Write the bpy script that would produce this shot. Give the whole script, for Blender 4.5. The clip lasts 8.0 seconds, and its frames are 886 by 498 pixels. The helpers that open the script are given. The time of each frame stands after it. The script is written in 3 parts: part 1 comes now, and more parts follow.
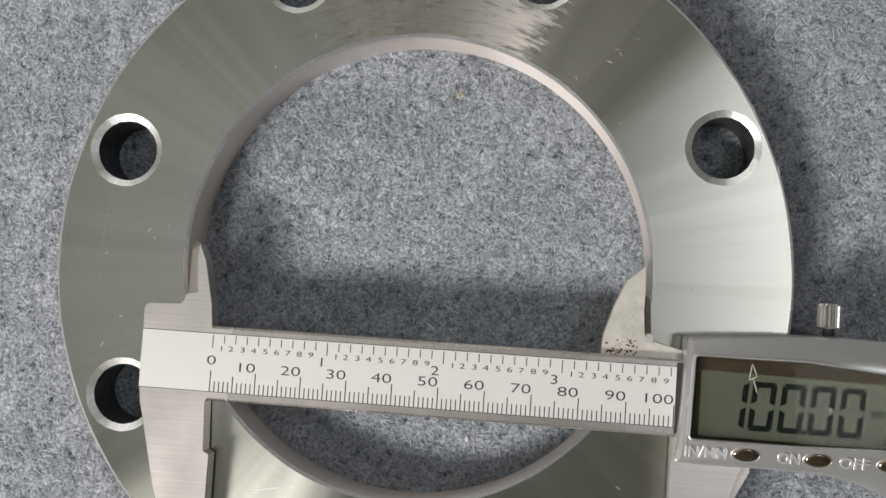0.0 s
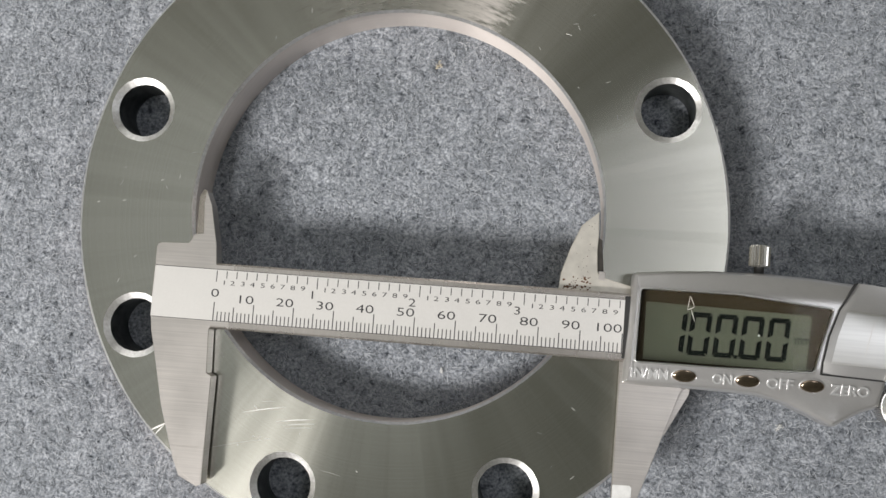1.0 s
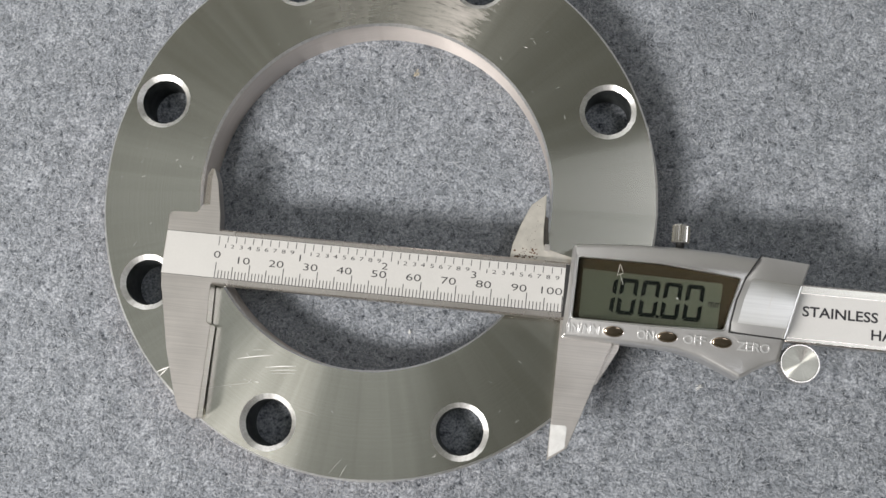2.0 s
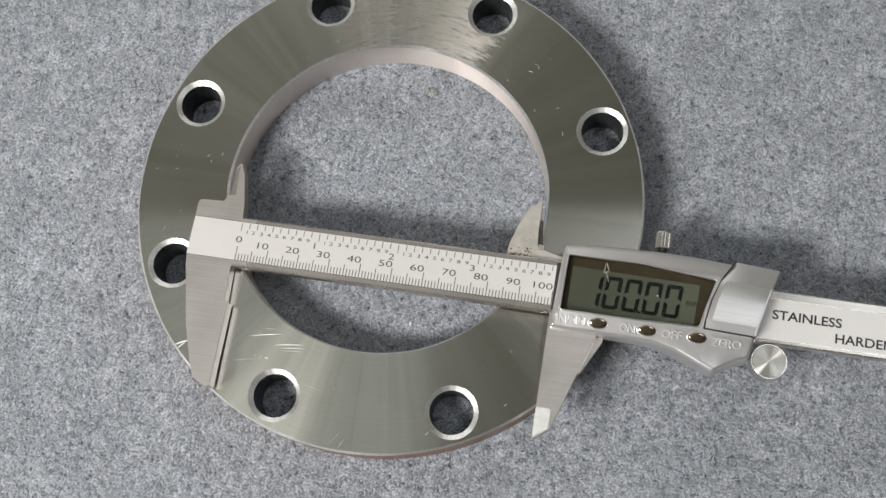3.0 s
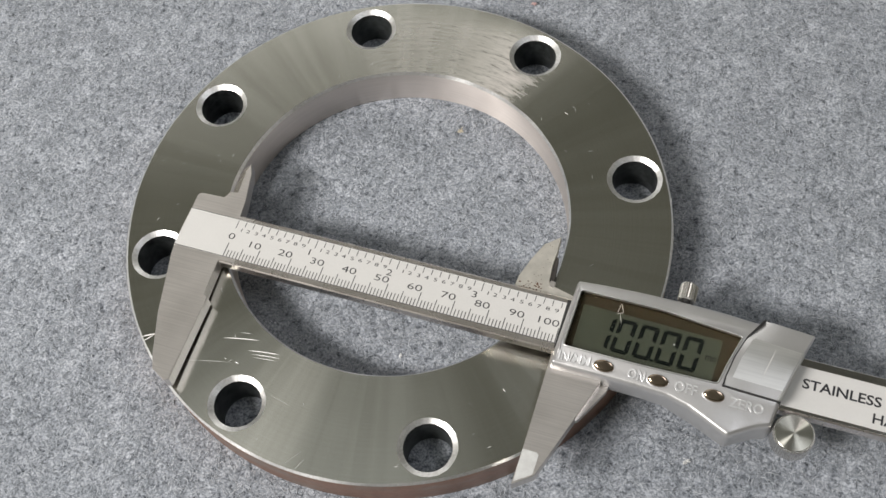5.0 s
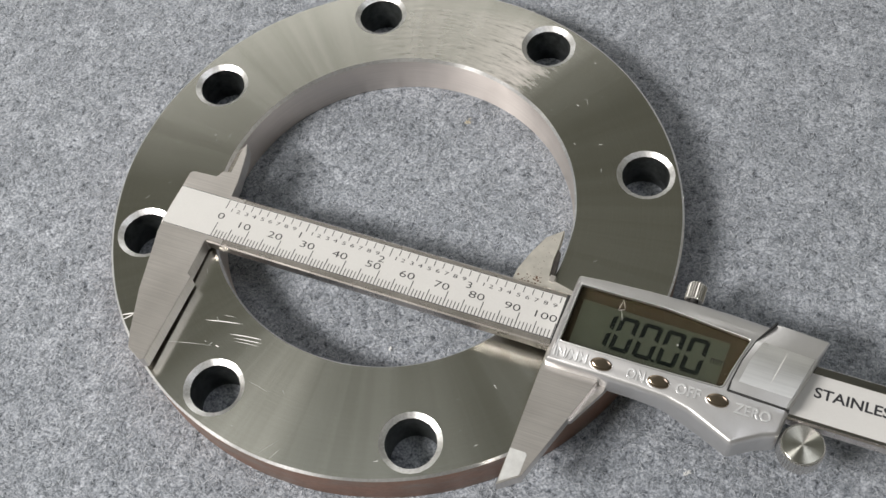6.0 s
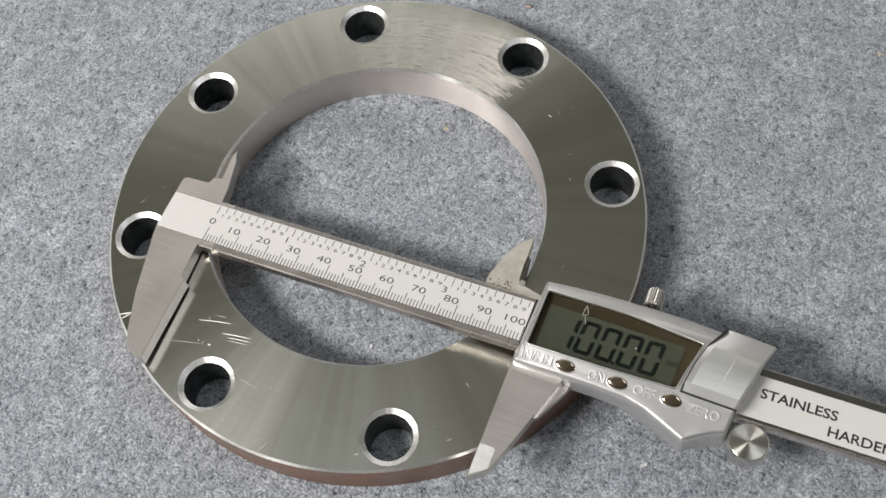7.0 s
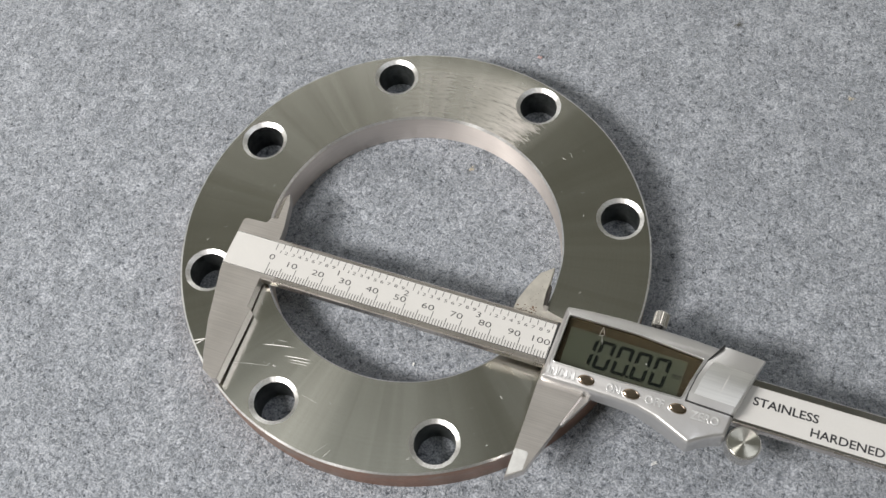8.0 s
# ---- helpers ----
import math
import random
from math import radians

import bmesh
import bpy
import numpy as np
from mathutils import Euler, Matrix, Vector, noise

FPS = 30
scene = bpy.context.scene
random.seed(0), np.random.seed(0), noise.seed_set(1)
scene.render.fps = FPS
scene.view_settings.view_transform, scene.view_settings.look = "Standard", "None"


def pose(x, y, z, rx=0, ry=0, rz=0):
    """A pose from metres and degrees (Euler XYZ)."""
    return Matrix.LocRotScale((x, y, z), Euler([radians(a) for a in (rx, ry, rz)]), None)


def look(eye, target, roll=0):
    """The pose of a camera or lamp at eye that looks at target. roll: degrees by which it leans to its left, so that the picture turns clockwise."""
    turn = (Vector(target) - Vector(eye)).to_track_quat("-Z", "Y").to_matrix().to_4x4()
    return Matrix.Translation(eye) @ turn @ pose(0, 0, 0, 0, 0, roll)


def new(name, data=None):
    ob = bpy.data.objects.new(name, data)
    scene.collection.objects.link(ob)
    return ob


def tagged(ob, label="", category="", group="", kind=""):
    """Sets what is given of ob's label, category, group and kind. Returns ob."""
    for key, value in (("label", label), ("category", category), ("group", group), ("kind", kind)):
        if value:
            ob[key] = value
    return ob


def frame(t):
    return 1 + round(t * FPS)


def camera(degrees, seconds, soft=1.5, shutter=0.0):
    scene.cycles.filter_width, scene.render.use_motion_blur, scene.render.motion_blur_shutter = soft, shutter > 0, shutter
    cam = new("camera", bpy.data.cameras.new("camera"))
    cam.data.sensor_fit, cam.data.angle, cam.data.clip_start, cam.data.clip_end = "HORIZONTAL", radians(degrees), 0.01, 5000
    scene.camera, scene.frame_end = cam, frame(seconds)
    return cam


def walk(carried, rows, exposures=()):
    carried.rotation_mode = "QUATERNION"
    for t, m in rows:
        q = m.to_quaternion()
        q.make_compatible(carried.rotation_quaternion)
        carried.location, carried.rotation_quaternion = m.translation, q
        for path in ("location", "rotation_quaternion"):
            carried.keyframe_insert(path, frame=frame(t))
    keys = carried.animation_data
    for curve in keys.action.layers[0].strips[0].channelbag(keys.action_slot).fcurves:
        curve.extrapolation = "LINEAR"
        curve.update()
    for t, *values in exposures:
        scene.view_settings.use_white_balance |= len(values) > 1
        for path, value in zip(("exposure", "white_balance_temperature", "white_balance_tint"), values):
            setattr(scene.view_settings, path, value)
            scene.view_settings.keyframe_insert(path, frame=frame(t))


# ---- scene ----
import collections

cam = camera(43.96, 8.0)
EXPOSURES = [(0.0, -0.22), (1.5, -0.11), (3.5, -0.03), (6.5, 0.0), (8.0, 0.08)]
ROWS = [
    (0.0, 0.02427, -0.00396, 0.25742, 2.230, 4.408, 0.390),
    (0.5, 0.03059, -0.01224, 0.27069, 2.951, 4.808, 0.531),
    (1.0, 0.03374, -0.02716, 0.28729, 4.223, 4.656, 1.015),
    (1.5, 0.04093, -0.04122, 0.30559, 5.913, 4.686, 1.799),
    (1.7, 0.04573, -0.04845, 0.31473, 7.030, 4.727, 2.155),
    (2.8, 0.05188, -0.09828, 0.35135, 13.908, 4.563, 5.312),
    (3.0, 0.05575, -0.10330, 0.34917, 15.217, 4.575, 6.077),
    (3.5, 0.06433, -0.11256, 0.33660, 18.490, 4.844, 8.396),
    (4.0, 0.06699, -0.12847, 0.32137, 21.536, 4.925, 10.454),
    (4.5, 0.07176, -0.13951, 0.30592, 24.730, 4.715, 12.677),
    (4.7, 0.07299, -0.14276, 0.30574, 25.998, 4.508, 13.466),
    (5.8, 0.08470, -0.15288, 0.27813, 30.232, 4.868, 17.483),
    (6.0, 0.08661, -0.14980, 0.27852, 30.210, 4.889, 17.856),
    (6.5, 0.09259, -0.14668, 0.28863, 29.405, 4.788, 18.275),
    (7.0, 0.09271, -0.14607, 0.30238, 28.048, 4.517, 17.917),
    (7.5, 0.08607, -0.15118, 0.32870, 27.486, 4.294, 17.364),
    (8.0, 0.08243, -0.16146, 0.35174, 27.612, 3.902, 16.559),
]
walk(cam, [(t, pose(x, y, z, rx, ry, rz)) for t, x, y, z, rx, ry, rz in ROWS], EXPOSURES)

# ---- world and lights ----
world = bpy.data.worlds.new("room_light")
scene.world = world
world.use_nodes = True
world.node_tree.nodes["Background"].inputs[0].default_value = (0.80, 0.88, 1.0, 1)
world.node_tree.nodes["Background"].inputs[1].default_value = 0.10


def area_lamp(name, eye, target, sx, sy, watts, colour):
    data = bpy.data.lights.new(name, "AREA")
    data.shape, data.size, data.size_y, data.energy, data.color = "RECTANGLE", sx, sy, watts, colour
    ob = new(name, data)
    ob.matrix_world = look(eye, target)
    return ob


area_lamp("window_light", (-0.85, -0.82, 1.10), (-0.85, 0, 0), 0.70, 0.30, 42, (1.0, 0.965, 0.93))
# unseen fill added to brighten the far felt and the flange's top
area_lamp("north_fill_light", (-0.46, 0.92, 0.62), (0, 0.05, 0), 1.30, 0.55, 3.7, (1.0, 0.985, 0.965))
area_lamp("overhead_light", (0.74, 0.20, 1.95), (0.74, 0.20, 0), 0.5, 0.86, 5.2, (0.94, 0.95, 1.0))
# added fill with no known fitting; it lightens the left of the flange
area_lamp("overhead_light", (-0.60, 0.12, 1.95), (-0.60, 0.12, 0), 0.85, 0.80, 0.8, (0.97, 1.0, 1.0))


# ---- materials ----
def nodes_of(name):
    m = bpy.data.materials.new(name)
    m.use_nodes = True
    t = m.node_tree
    return m, t, t.nodes["Principled BSDF"]


def add(t, kind, **kw):
    n = t.nodes.new(kind)
    for k, v in kw.items():
        if k in n.inputs:
            n.inputs[k].default_value = v
    return n


def ramp(t, fac, stops):
    r = t.nodes.new("ShaderNodeValToRGB")
    els = r.color_ramp.elements
    while len(els) < len(stops):
        els.new(0.5)
    for e, (p, c) in zip(els, stops):
        e.position, e.color = p, (*c, 1)
    t.links.new(fac, r.inputs[0])
    return r.outputs[0]


def mixc(t, fac, a, b, mode="MIX"):
    n = t.nodes.new("ShaderNodeMix")
    n.data_type, n.blend_type = "RGBA", mode
    if isinstance(fac, (int, float)):
        n.inputs[0].default_value = fac
    else:
        t.links.new(fac, n.inputs[0])
    for i, v in ((6, a), (7, b)):
        if isinstance(v, tuple):
            n.inputs[i].default_value = (*v, 1)
        else:
            t.links.new(v, n.inputs[i])
    return n.outputs[2]


def bump(t, b, height, strength, distance):
    n = t.nodes.new("ShaderNodeBump")
    n.inputs["Strength"].default_value, n.inputs["Distance"].default_value = strength, distance
    t.links.new(height, n.inputs["Height"])
    t.links.new(n.outputs[0], b.inputs["Normal"])
    return n


def coords(t, scale=(1, 1, 1), rot=(0, 0, 0)):
    c = t.nodes.new("ShaderNodeTexCoord")
    m = t.nodes.new("ShaderNodeMapping")
    m.inputs["Scale"].default_value = scale
    m.inputs["Rotation"].default_value = rot
    t.links.new(c.outputs["Object"], m.inputs[0])
    return m.outputs[0]


def noise_tex(t, vec, scale, detail=4, rough=0.55):
    n = add(t, "ShaderNodeTexNoise", Scale=scale, Detail=detail, Roughness=rough)
    t.links.new(vec, n.inputs["Vector"])
    return n.outputs["Fac"]


def plain(name, colour, rough=0.5, metal=0.0, var=0.15, grain=900.0, bumpy=0.0):
    """A simple surface with mottling at two scales."""
    m, t, b = nodes_of(name)
    v = coords(t)
    n1, n2 = noise_tex(t, v, grain, 5), noise_tex(t, v, grain / 12, 3)
    lo, hi = tuple(c * (1 - var) for c in colour), tuple(min(1, c * (1 + var)) for c in colour)
    col = mixc(t, 0.5, ramp(t, n1, [(0.3, lo), (0.7, hi)]), ramp(t, n2, [(0.3, lo), (0.7, hi)]))
    t.links.new(col, b.inputs["Base Color"])
    b.inputs["Roughness"].default_value, b.inputs["Metallic"].default_value = rough, metal
    if bumpy:
        bump(t, b, n1, bumpy, 0.0002)
    return m


def brushed(name, colour, rough, scale, strength=0.15, aniso=0.5, rot=0.25, var=0.10):
    """Metal brushed in one direction: noise drawn out by the scale."""
    m, t, b = nodes_of(name)
    v = coords(t, scale)
    n1 = noise_tex(t, v, 1.0, 4, 0.6)
    n2 = noise_tex(t, coords(t), 60, 4)
    lo, hi = tuple(c * (1 - var) for c in colour), tuple(min(1, c * (1 + var)) for c in colour)
    col = mixc(t, 0.4, ramp(t, n1, [(0.3, lo), (0.7, hi)]), ramp(t, n2, [(0.3, lo), (0.7, hi)]))
    t.links.new(col, b.inputs["Base Color"])
    r = t.nodes.new("ShaderNodeMapRange")
    r.inputs["To Min"].default_value, r.inputs["To Max"].default_value = rough - 0.06, rough + 0.08
    t.links.new(n2, r.inputs[0])
    t.links.new(r.outputs[0], b.inputs["Roughness"])
    b.inputs["Metallic"].default_value = 1
    bump(t, b, n1, strength, 0.00004)
    return m


def turned_steel(name, smoothest, dullest):
    """Face turned on a lathe: fine concentric grooves round the axis."""
    m, t, b = nodes_of(name)
    v = coords(t)
    length = t.nodes.new("ShaderNodeVectorMath")
    length.operation = "LENGTH"
    flat = t.nodes.new("ShaderNodeVectorMath")
    flat.operation = "MULTIPLY"
    flat.inputs[1].default_value = (1, 1, 0)
    t.links.new(v, flat.inputs[0])
    t.links.new(flat.outputs[0], length.inputs[0])
    groove = add(t, "ShaderNodeTexNoise", Scale=2600, Detail=3)
    groove.noise_dimensions = "1D"
    t.links.new(length.outputs["Value"], groove.inputs["W"])
    blot = noise_tex(t, v, 35, 4)
    around = t.nodes.new("ShaderNodeTexGradient")
    around.gradient_type = "RADIAL"
    t.links.new(v, around.inputs[0])
    chatter = add(t, "ShaderNodeTexNoise", Scale=46, Detail=4, Roughness=0.7)
    chatter.noise_dimensions = "1D"
    t.links.new(around.outputs["Fac"], chatter.inputs["W"])
    # dull sector torn by the cutting tool, with lines along the cut
    ring = t.nodes.new("ShaderNodeCombineXYZ")
    for k, (src, scale) in enumerate(((around.outputs["Fac"], 60.0), (length.outputs["Value"], 900.0))):
        mul = t.nodes.new("ShaderNodeMath")
        mul.operation = "MULTIPLY"
        mul.inputs[1].default_value = scale
        t.links.new(src, mul.inputs[0])
        t.links.new(mul.outputs[0], ring.inputs[k])
    torn = noise_tex(t, ring.outputs[0], 1.0, 5, 0.7)
    wobble = t.nodes.new("ShaderNodeMath")
    wobble.operation = "MULTIPLY_ADD"
    wobble.inputs[1].default_value = 0.06
    t.links.new(torn, wobble.inputs[0])
    t.links.new(around.outputs["Fac"], wobble.inputs[2])
    sector = ramp(t, wobble.outputs[0], [(0.700, (0, 0, 0)), (0.716, (1, 1, 1)), (0.745, (0.6, 0.6, 0.6)), (0.79, (0.26, 0.26, 0.26)), (0.797, (0.45, 0.45, 0.45)), (0.835, (0.28, 0.28, 0.28)), (0.86, (0, 0, 0))])
    inner = t.nodes.new("ShaderNodeMapRange")
    inner.inputs["From Min"].default_value, inner.inputs["From Max"].default_value = 0.080, 0.073
    t.links.new(length.outputs["Value"], inner.inputs[0])
    tear = t.nodes.new("ShaderNodeMath")
    tear.operation = "MULTIPLY"
    t.links.new(sector, tear.inputs[0])
    t.links.new(inner.outputs[0], tear.inputs[1])
    c1 = ramp(t, blot, [(0.3, (0.47, 0.466, 0.413)), (0.7, (0.56, 0.556, 0.503))])
    c2 = ramp(t, groove.outputs["Fac"], [(0.3, (0.44, 0.436, 0.388)), (0.7, (0.61, 0.614, 0.572))])
    col = mixc(t, 0.3, c1, c2)
    col = mixc(t, 0.27, col, ramp(t, chatter.outputs["Fac"], [(0.35, (0.41, 0.405, 0.355)), (0.65, (0.63, 0.62, 0.575))]))
    col = mixc(t, tear.outputs[0], col, ramp(t, torn, [(0.33, (0.16, 0.15, 0.135)), (0.43, (0.50, 0.475, 0.445)), (0.56, (0.66, 0.62, 0.585)), (0.72, (0.80, 0.755, 0.715))]))
    t.links.new(col, b.inputs["Base Color"])
    r = t.nodes.new("ShaderNodeMapRange")
    r.inputs["To Min"].default_value, r.inputs["To Max"].default_value = smoothest, dullest
    t.links.new(chatter.outputs["Fac"], r.inputs[0])
    worn = t.nodes.new("ShaderNodeMath")
    worn.operation = "MULTIPLY_ADD"
    worn.inputs[1].default_value = 0.30
    t.links.new(tear.outputs[0], worn.inputs[0])
    t.links.new(r.outputs[0], worn.inputs[2])
    t.links.new(worn.outputs[0], b.inputs["Roughness"])
    b.inputs["Metallic"].default_value = 1
    less = t.nodes.new("ShaderNodeMapRange")
    less.inputs["To Min"].default_value, less.inputs["To Max"].default_value = 0.985, 0.6
    t.links.new(tear.outputs[0], less.inputs[0])
    t.links.new(less.outputs[0], b.inputs["Anisotropic"])
    b.inputs["Anisotropic Rotation"].default_value = 0.25
    tan = t.nodes.new("ShaderNodeTangent")
    tan.direction_type, tan.axis = "RADIAL", "Z"
    t.links.new(tan.outputs[0], b.inputs["Tangent"])
    bump(t, b, groove.outputs["Fac"], 0.04, 0.00002)
    return m


def rusty_rim():
    m, t, b = nodes_of("rusty_rim")
    v = coords(t, (1, 1, 3))
    n1, n2 = noise_tex(t, v, 70, 5, 0.65), noise_tex(t, v, 600, 4)
    col = ramp(t, n1, [(0.30, (0.34, 0.30, 0.27)), (0.5, (0.36, 0.21, 0.15)), (0.7, (0.42, 0.20, 0.13))])
    col = mixc(t, 0.3, col, ramp(t, n2, [(0.3, (0.12, 0.08, 0.06)), (0.7, (0.5, 0.33, 0.25))]))
    t.links.new(col, b.inputs["Base Color"])
    b.inputs["Roughness"].default_value, b.inputs["Metallic"].default_value = 0.45, 0.75
    bump(t, b, n2, 0.3, 0.0001)
    return m


def felt_material():
    m, t, b = nodes_of("grey_felt")
    v = coords(t)
    n1, n2, n3, n4 = noise_tex(t, v, 1300, 4, 0.65), noise_tex(t, v, 420, 4, 0.6), noise_tex(t, v, 40, 4), noise_tex(t, v, 130, 3)
    c = ramp(t, n1, [(0.32, (0.125, 0.137, 0.154)), (0.5, (0.315, 0.335, 0.365)), (0.68, (0.515, 0.54, 0.58))])
    # shade in the hollows of the bump, multiplied into the colour
    pit_shade = ramp(t, n2, [(0.30, (0.16, 0.175, 0.19)), (0.40, (0.64, 0.65, 0.67)), (0.48, (1.0, 1.0, 1.0))])
    c = mixc(t, 1.0, c, pit_shade, "MULTIPLY")
    c = mixc(t, 0.45, c, ramp(t, n4, [(0.36, (0.66, 0.68, 0.70)), (0.60, (1.15, 1.14, 1.15))]), "MULTIPLY")
    c = mixc(t, 0.45, c, ramp(t, n3, [(0.34, (0.72, 0.73, 0.75)), (0.66, (1.2, 1.2, 1.2))]), "MULTIPLY")
    t.links.new(c, b.inputs["Base Color"])
    b.inputs["Roughness"].default_value = 0.95
    b.inputs["Specular IOR Level"].default_value = 0.1
    b.inputs["Sheen Weight"].default_value = 0.6
    bump(t, b, n2, 0.8, 0.0010)
    return m


def fibre_material():
    m, t, b = nodes_of("felt_fibre")
    g = t.nodes.new("ShaderNodeNewGeometry")
    c = ramp(t, g.outputs["Random Per Island"], [(0.0, (0.06, 0.068, 0.078)), (0.25, (0.22, 0.245, 0.272)), (0.75, (0.375, 0.397, 0.43)), (1.0, (0.56, 0.582, 0.62))])
    t.links.new(c, b.inputs["Base Color"])
    b.inputs["Roughness"].default_value = 0.8
    b.inputs["Sheen Weight"].default_value = 0.5
    b.inputs["Specular IOR Level"].default_value = 0.2
    return m


def glass_material():
    m, t, b = nodes_of("display_glass")
    b.inputs["Base Color"].default_value = (0.93, 0.92, 0.86, 1)
    b.inputs["Transmission Weight"].default_value = 1
    b.inputs["Roughness"].default_value = 0.0
    b.inputs["IOR"].default_value = 1.13
    return m


STEEL = turned_steel("turned_steel", 0.145, 0.18)
WHEEL = turned_steel("turned_wheel_face", 0.30, 0.36)
RIM = rusty_rim()
BORE = brushed("bored_steel", (0.72, 0.665, 0.63), 0.46, (60, 60, 4000), 0.25)
b = BORE.node_tree.nodes["Principled BSDF"]
b.inputs["Anisotropic"].default_value, b.inputs["Anisotropic Rotation"].default_value = 0.8, 0.25
tan = BORE.node_tree.nodes.new("ShaderNodeTangent")
tan.direction_type, tan.axis = "RADIAL", "Z"
BORE.node_tree.links.new(tan.outputs[0], b.inputs["Tangent"])
CHAMFER = brushed("bright_cut_steel", (0.85, 0.84, 0.82), 0.40, (1400, 1400, 1400), 1.0, var=0.28)
# bolt hole walls: shade inside the holes is put into this dark colour
HOLE = plain("shaded_drilled_steel", (0.13, 0.14, 0.137), 0.42, 0.9, 0.9, 420, 0.6)
SCRATCH = plain("scratched_bare_metal", (0.78, 0.77, 0.75), 0.55, 0.6, 0.15)
FELT, FIBRE = felt_material(), fibre_material()
JAW = brushed("ground_stainless", (0.72, 0.68, 0.65), 0.30, (40, 2200, 40), 0.12, var=0.16)
JAW.node_tree.nodes["Principled BSDF"].inputs["Metallic"].default_value = 0.9
STAINED = brushed("stained_steel", (0.66, 0.63, 0.57), 0.48, (300, 300, 300), 0.2, var=0.18)
JAW_EDGE = brushed("polished_stainless_edge", (0.72, 0.67, 0.635), 0.26, (1500, 40, 40), 0.05)
# beam edge steel with its shade and dim reflection put into the colour
RAIL = brushed("darkened_rail_steel", (0.27, 0.265, 0.24), 0.16, (40, 1500, 40), 0.03)
DARK_STEEL = plain("blackened_steel", (0.05, 0.045, 0.04), 0.5, 0.5, 0.6, 700, 0.3)
TIP = brushed("lapped_tip", (0.92, 0.91, 0.89), 0.5, (700, 700, 700), 0.3)
PLATE = plain("satin_scale_plate", (0.67, 0.66, 0.64), 0.42, 0.3, 0.03, 1500)
INK = plain("black_ink", (0.02, 0.02, 0.024), 0.5, 0, 0.2)
SILVER = plain("silver_painted_housing", (0.58, 0.575, 0.575), 0.34, 0.8, 0.04, 2500, 0.03)
RELIEF = plain("raised_silver_lettering", (0.62, 0.625, 0.63), 0.35, 0.6, 0.03)
CHROME = plain("bezel_chrome", (0.70, 0.70, 0.69), 0.30, 1.0, 0.03)
BRONZE = plain("button_metal", (0.40, 0.32, 0.245), 0.14, 1.0, 0.10, 700)
LCD = plain("display_panel", (0.085, 0.094, 0.074), 0.32, 0.8, 0.05, 400)
LCD_FRAME = plain("display_surround", (0.024, 0.019, 0.012), 0.35, 0, 0.1)
SEGMENT = plain("display_segment", (0.003, 0.0045, 0.0042), 0.6, 0, 0.1)
GHOST = plain("display_unit_mark", (0.009, 0.010, 0.008), 0.4, 0, 0.1)
GLASS = glass_material()
for m in (LCD, LCD_FRAME, SEGMENT, GHOST):
    m.node_tree.nodes["Principled BSDF"].inputs["Specular IOR Level"].default_value = 0.05
BLACK = plain("black_rubber", (0.02, 0.02, 0.02), 0.6, 0, 0.2)
FILM = brushed("satin_cover_plate", (0.80, 0.80, 0.79), 0.40, (60, 1500, 60), 0.1)
KNURL = brushed("knurled_nickel", (0.70, 0.68, 0.65), 0.22, (300, 300, 300), 0.1)
SPECK = plain("ochre_fluff", (0.62, 0.55, 0.42), 0.9, 0, 0.2)
WHITE_LINT = plain("white_fluff", (0.75, 0.75, 0.74), 0.9, 0, 0.1)
PINK_LINT = plain("pink_fluff", (0.62, 0.40, 0.38), 0.9, 0, 0.1)
DARK_LINT = plain("dark_fluff", (0.10, 0.10, 0.09), 0.9, 0, 0.3)
STAIN = plain("brown_rust_spot", (0.12, 0.06, 0.03), 0.8, 0, 0.4)
# colours of the added, unseen surroundings, set by what the steel mirrors
WALL = plain("unseen_wall_olive", (0.42, 0.415, 0.36), 0.8, 0, 0.06, 8)
CEILING = plain("unseen_ceiling_cream", (0.605, 0.60, 0.535), 0.8, 0, 0.05, 8)


# ---- mesh helpers; lengths in millimetres ----
MM = 0.001


def finish(bm, smooth=False):
    bmesh.ops.recalc_face_normals(bm, faces=bm.faces[:])
    bmesh.ops.scale(bm, vec=(MM, MM, MM), verts=bm.verts[:])
    for f in bm.faces:
        f.smooth = smooth


def thing_mesh(name, bm, mats, smooth=False):
    finish(bm, smooth)
    me = bpy.data.meshes.new(name)
    bm.to_mesh(me)
    bm.free()
    for m in (mats if isinstance(mats, (list, tuple)) else [mats]):
        me.materials.append(m)
    return new(name, me)


def part(name, bm, mats, parent, label="", smooth=False):
    ob = thing_mesh(name, bm, mats, smooth)
    ob.parent = parent
    if label:
        tagged(ob, label)
    return ob


def ring_pts(r, n, cx=0.0, cy=0.0, wob=0.0, seed=0):
    rnd = random.Random(seed)
    ph = [rnd.uniform(0, 6.28) for _ in range(6)]
    out = []
    for i in range(n):
        a = 2 * math.pi * i / n
        w = wob * sum(math.sin((3 + 4 * k) * a + ph[k]) for k in range(6)) / 3
        out.append((cx + (r + w) * math.cos(a), cy + (r + w) * math.sin(a)))
    return out


def rounded(pts, r, n=4):
    """Outline with its corners rounded by about r."""
    out = []
    for i, p in enumerate(pts):
        a, b, c = Vector(pts[i - 1]), Vector(p), Vector(pts[(i + 1) % len(pts)])
        d1, d2 = (a - b), (c - b)
        q1, q2 = b + d1.normalized() * min(r, d1.length * 0.45), b + d2.normalized() * min(r, d2.length * 0.45)
        for k in range(n + 1):
            s = k / n
            out.append(tuple(q1 * (1 - s) ** 2 + b * 2 * s * (1 - s) + q2 * s * s))
    return out


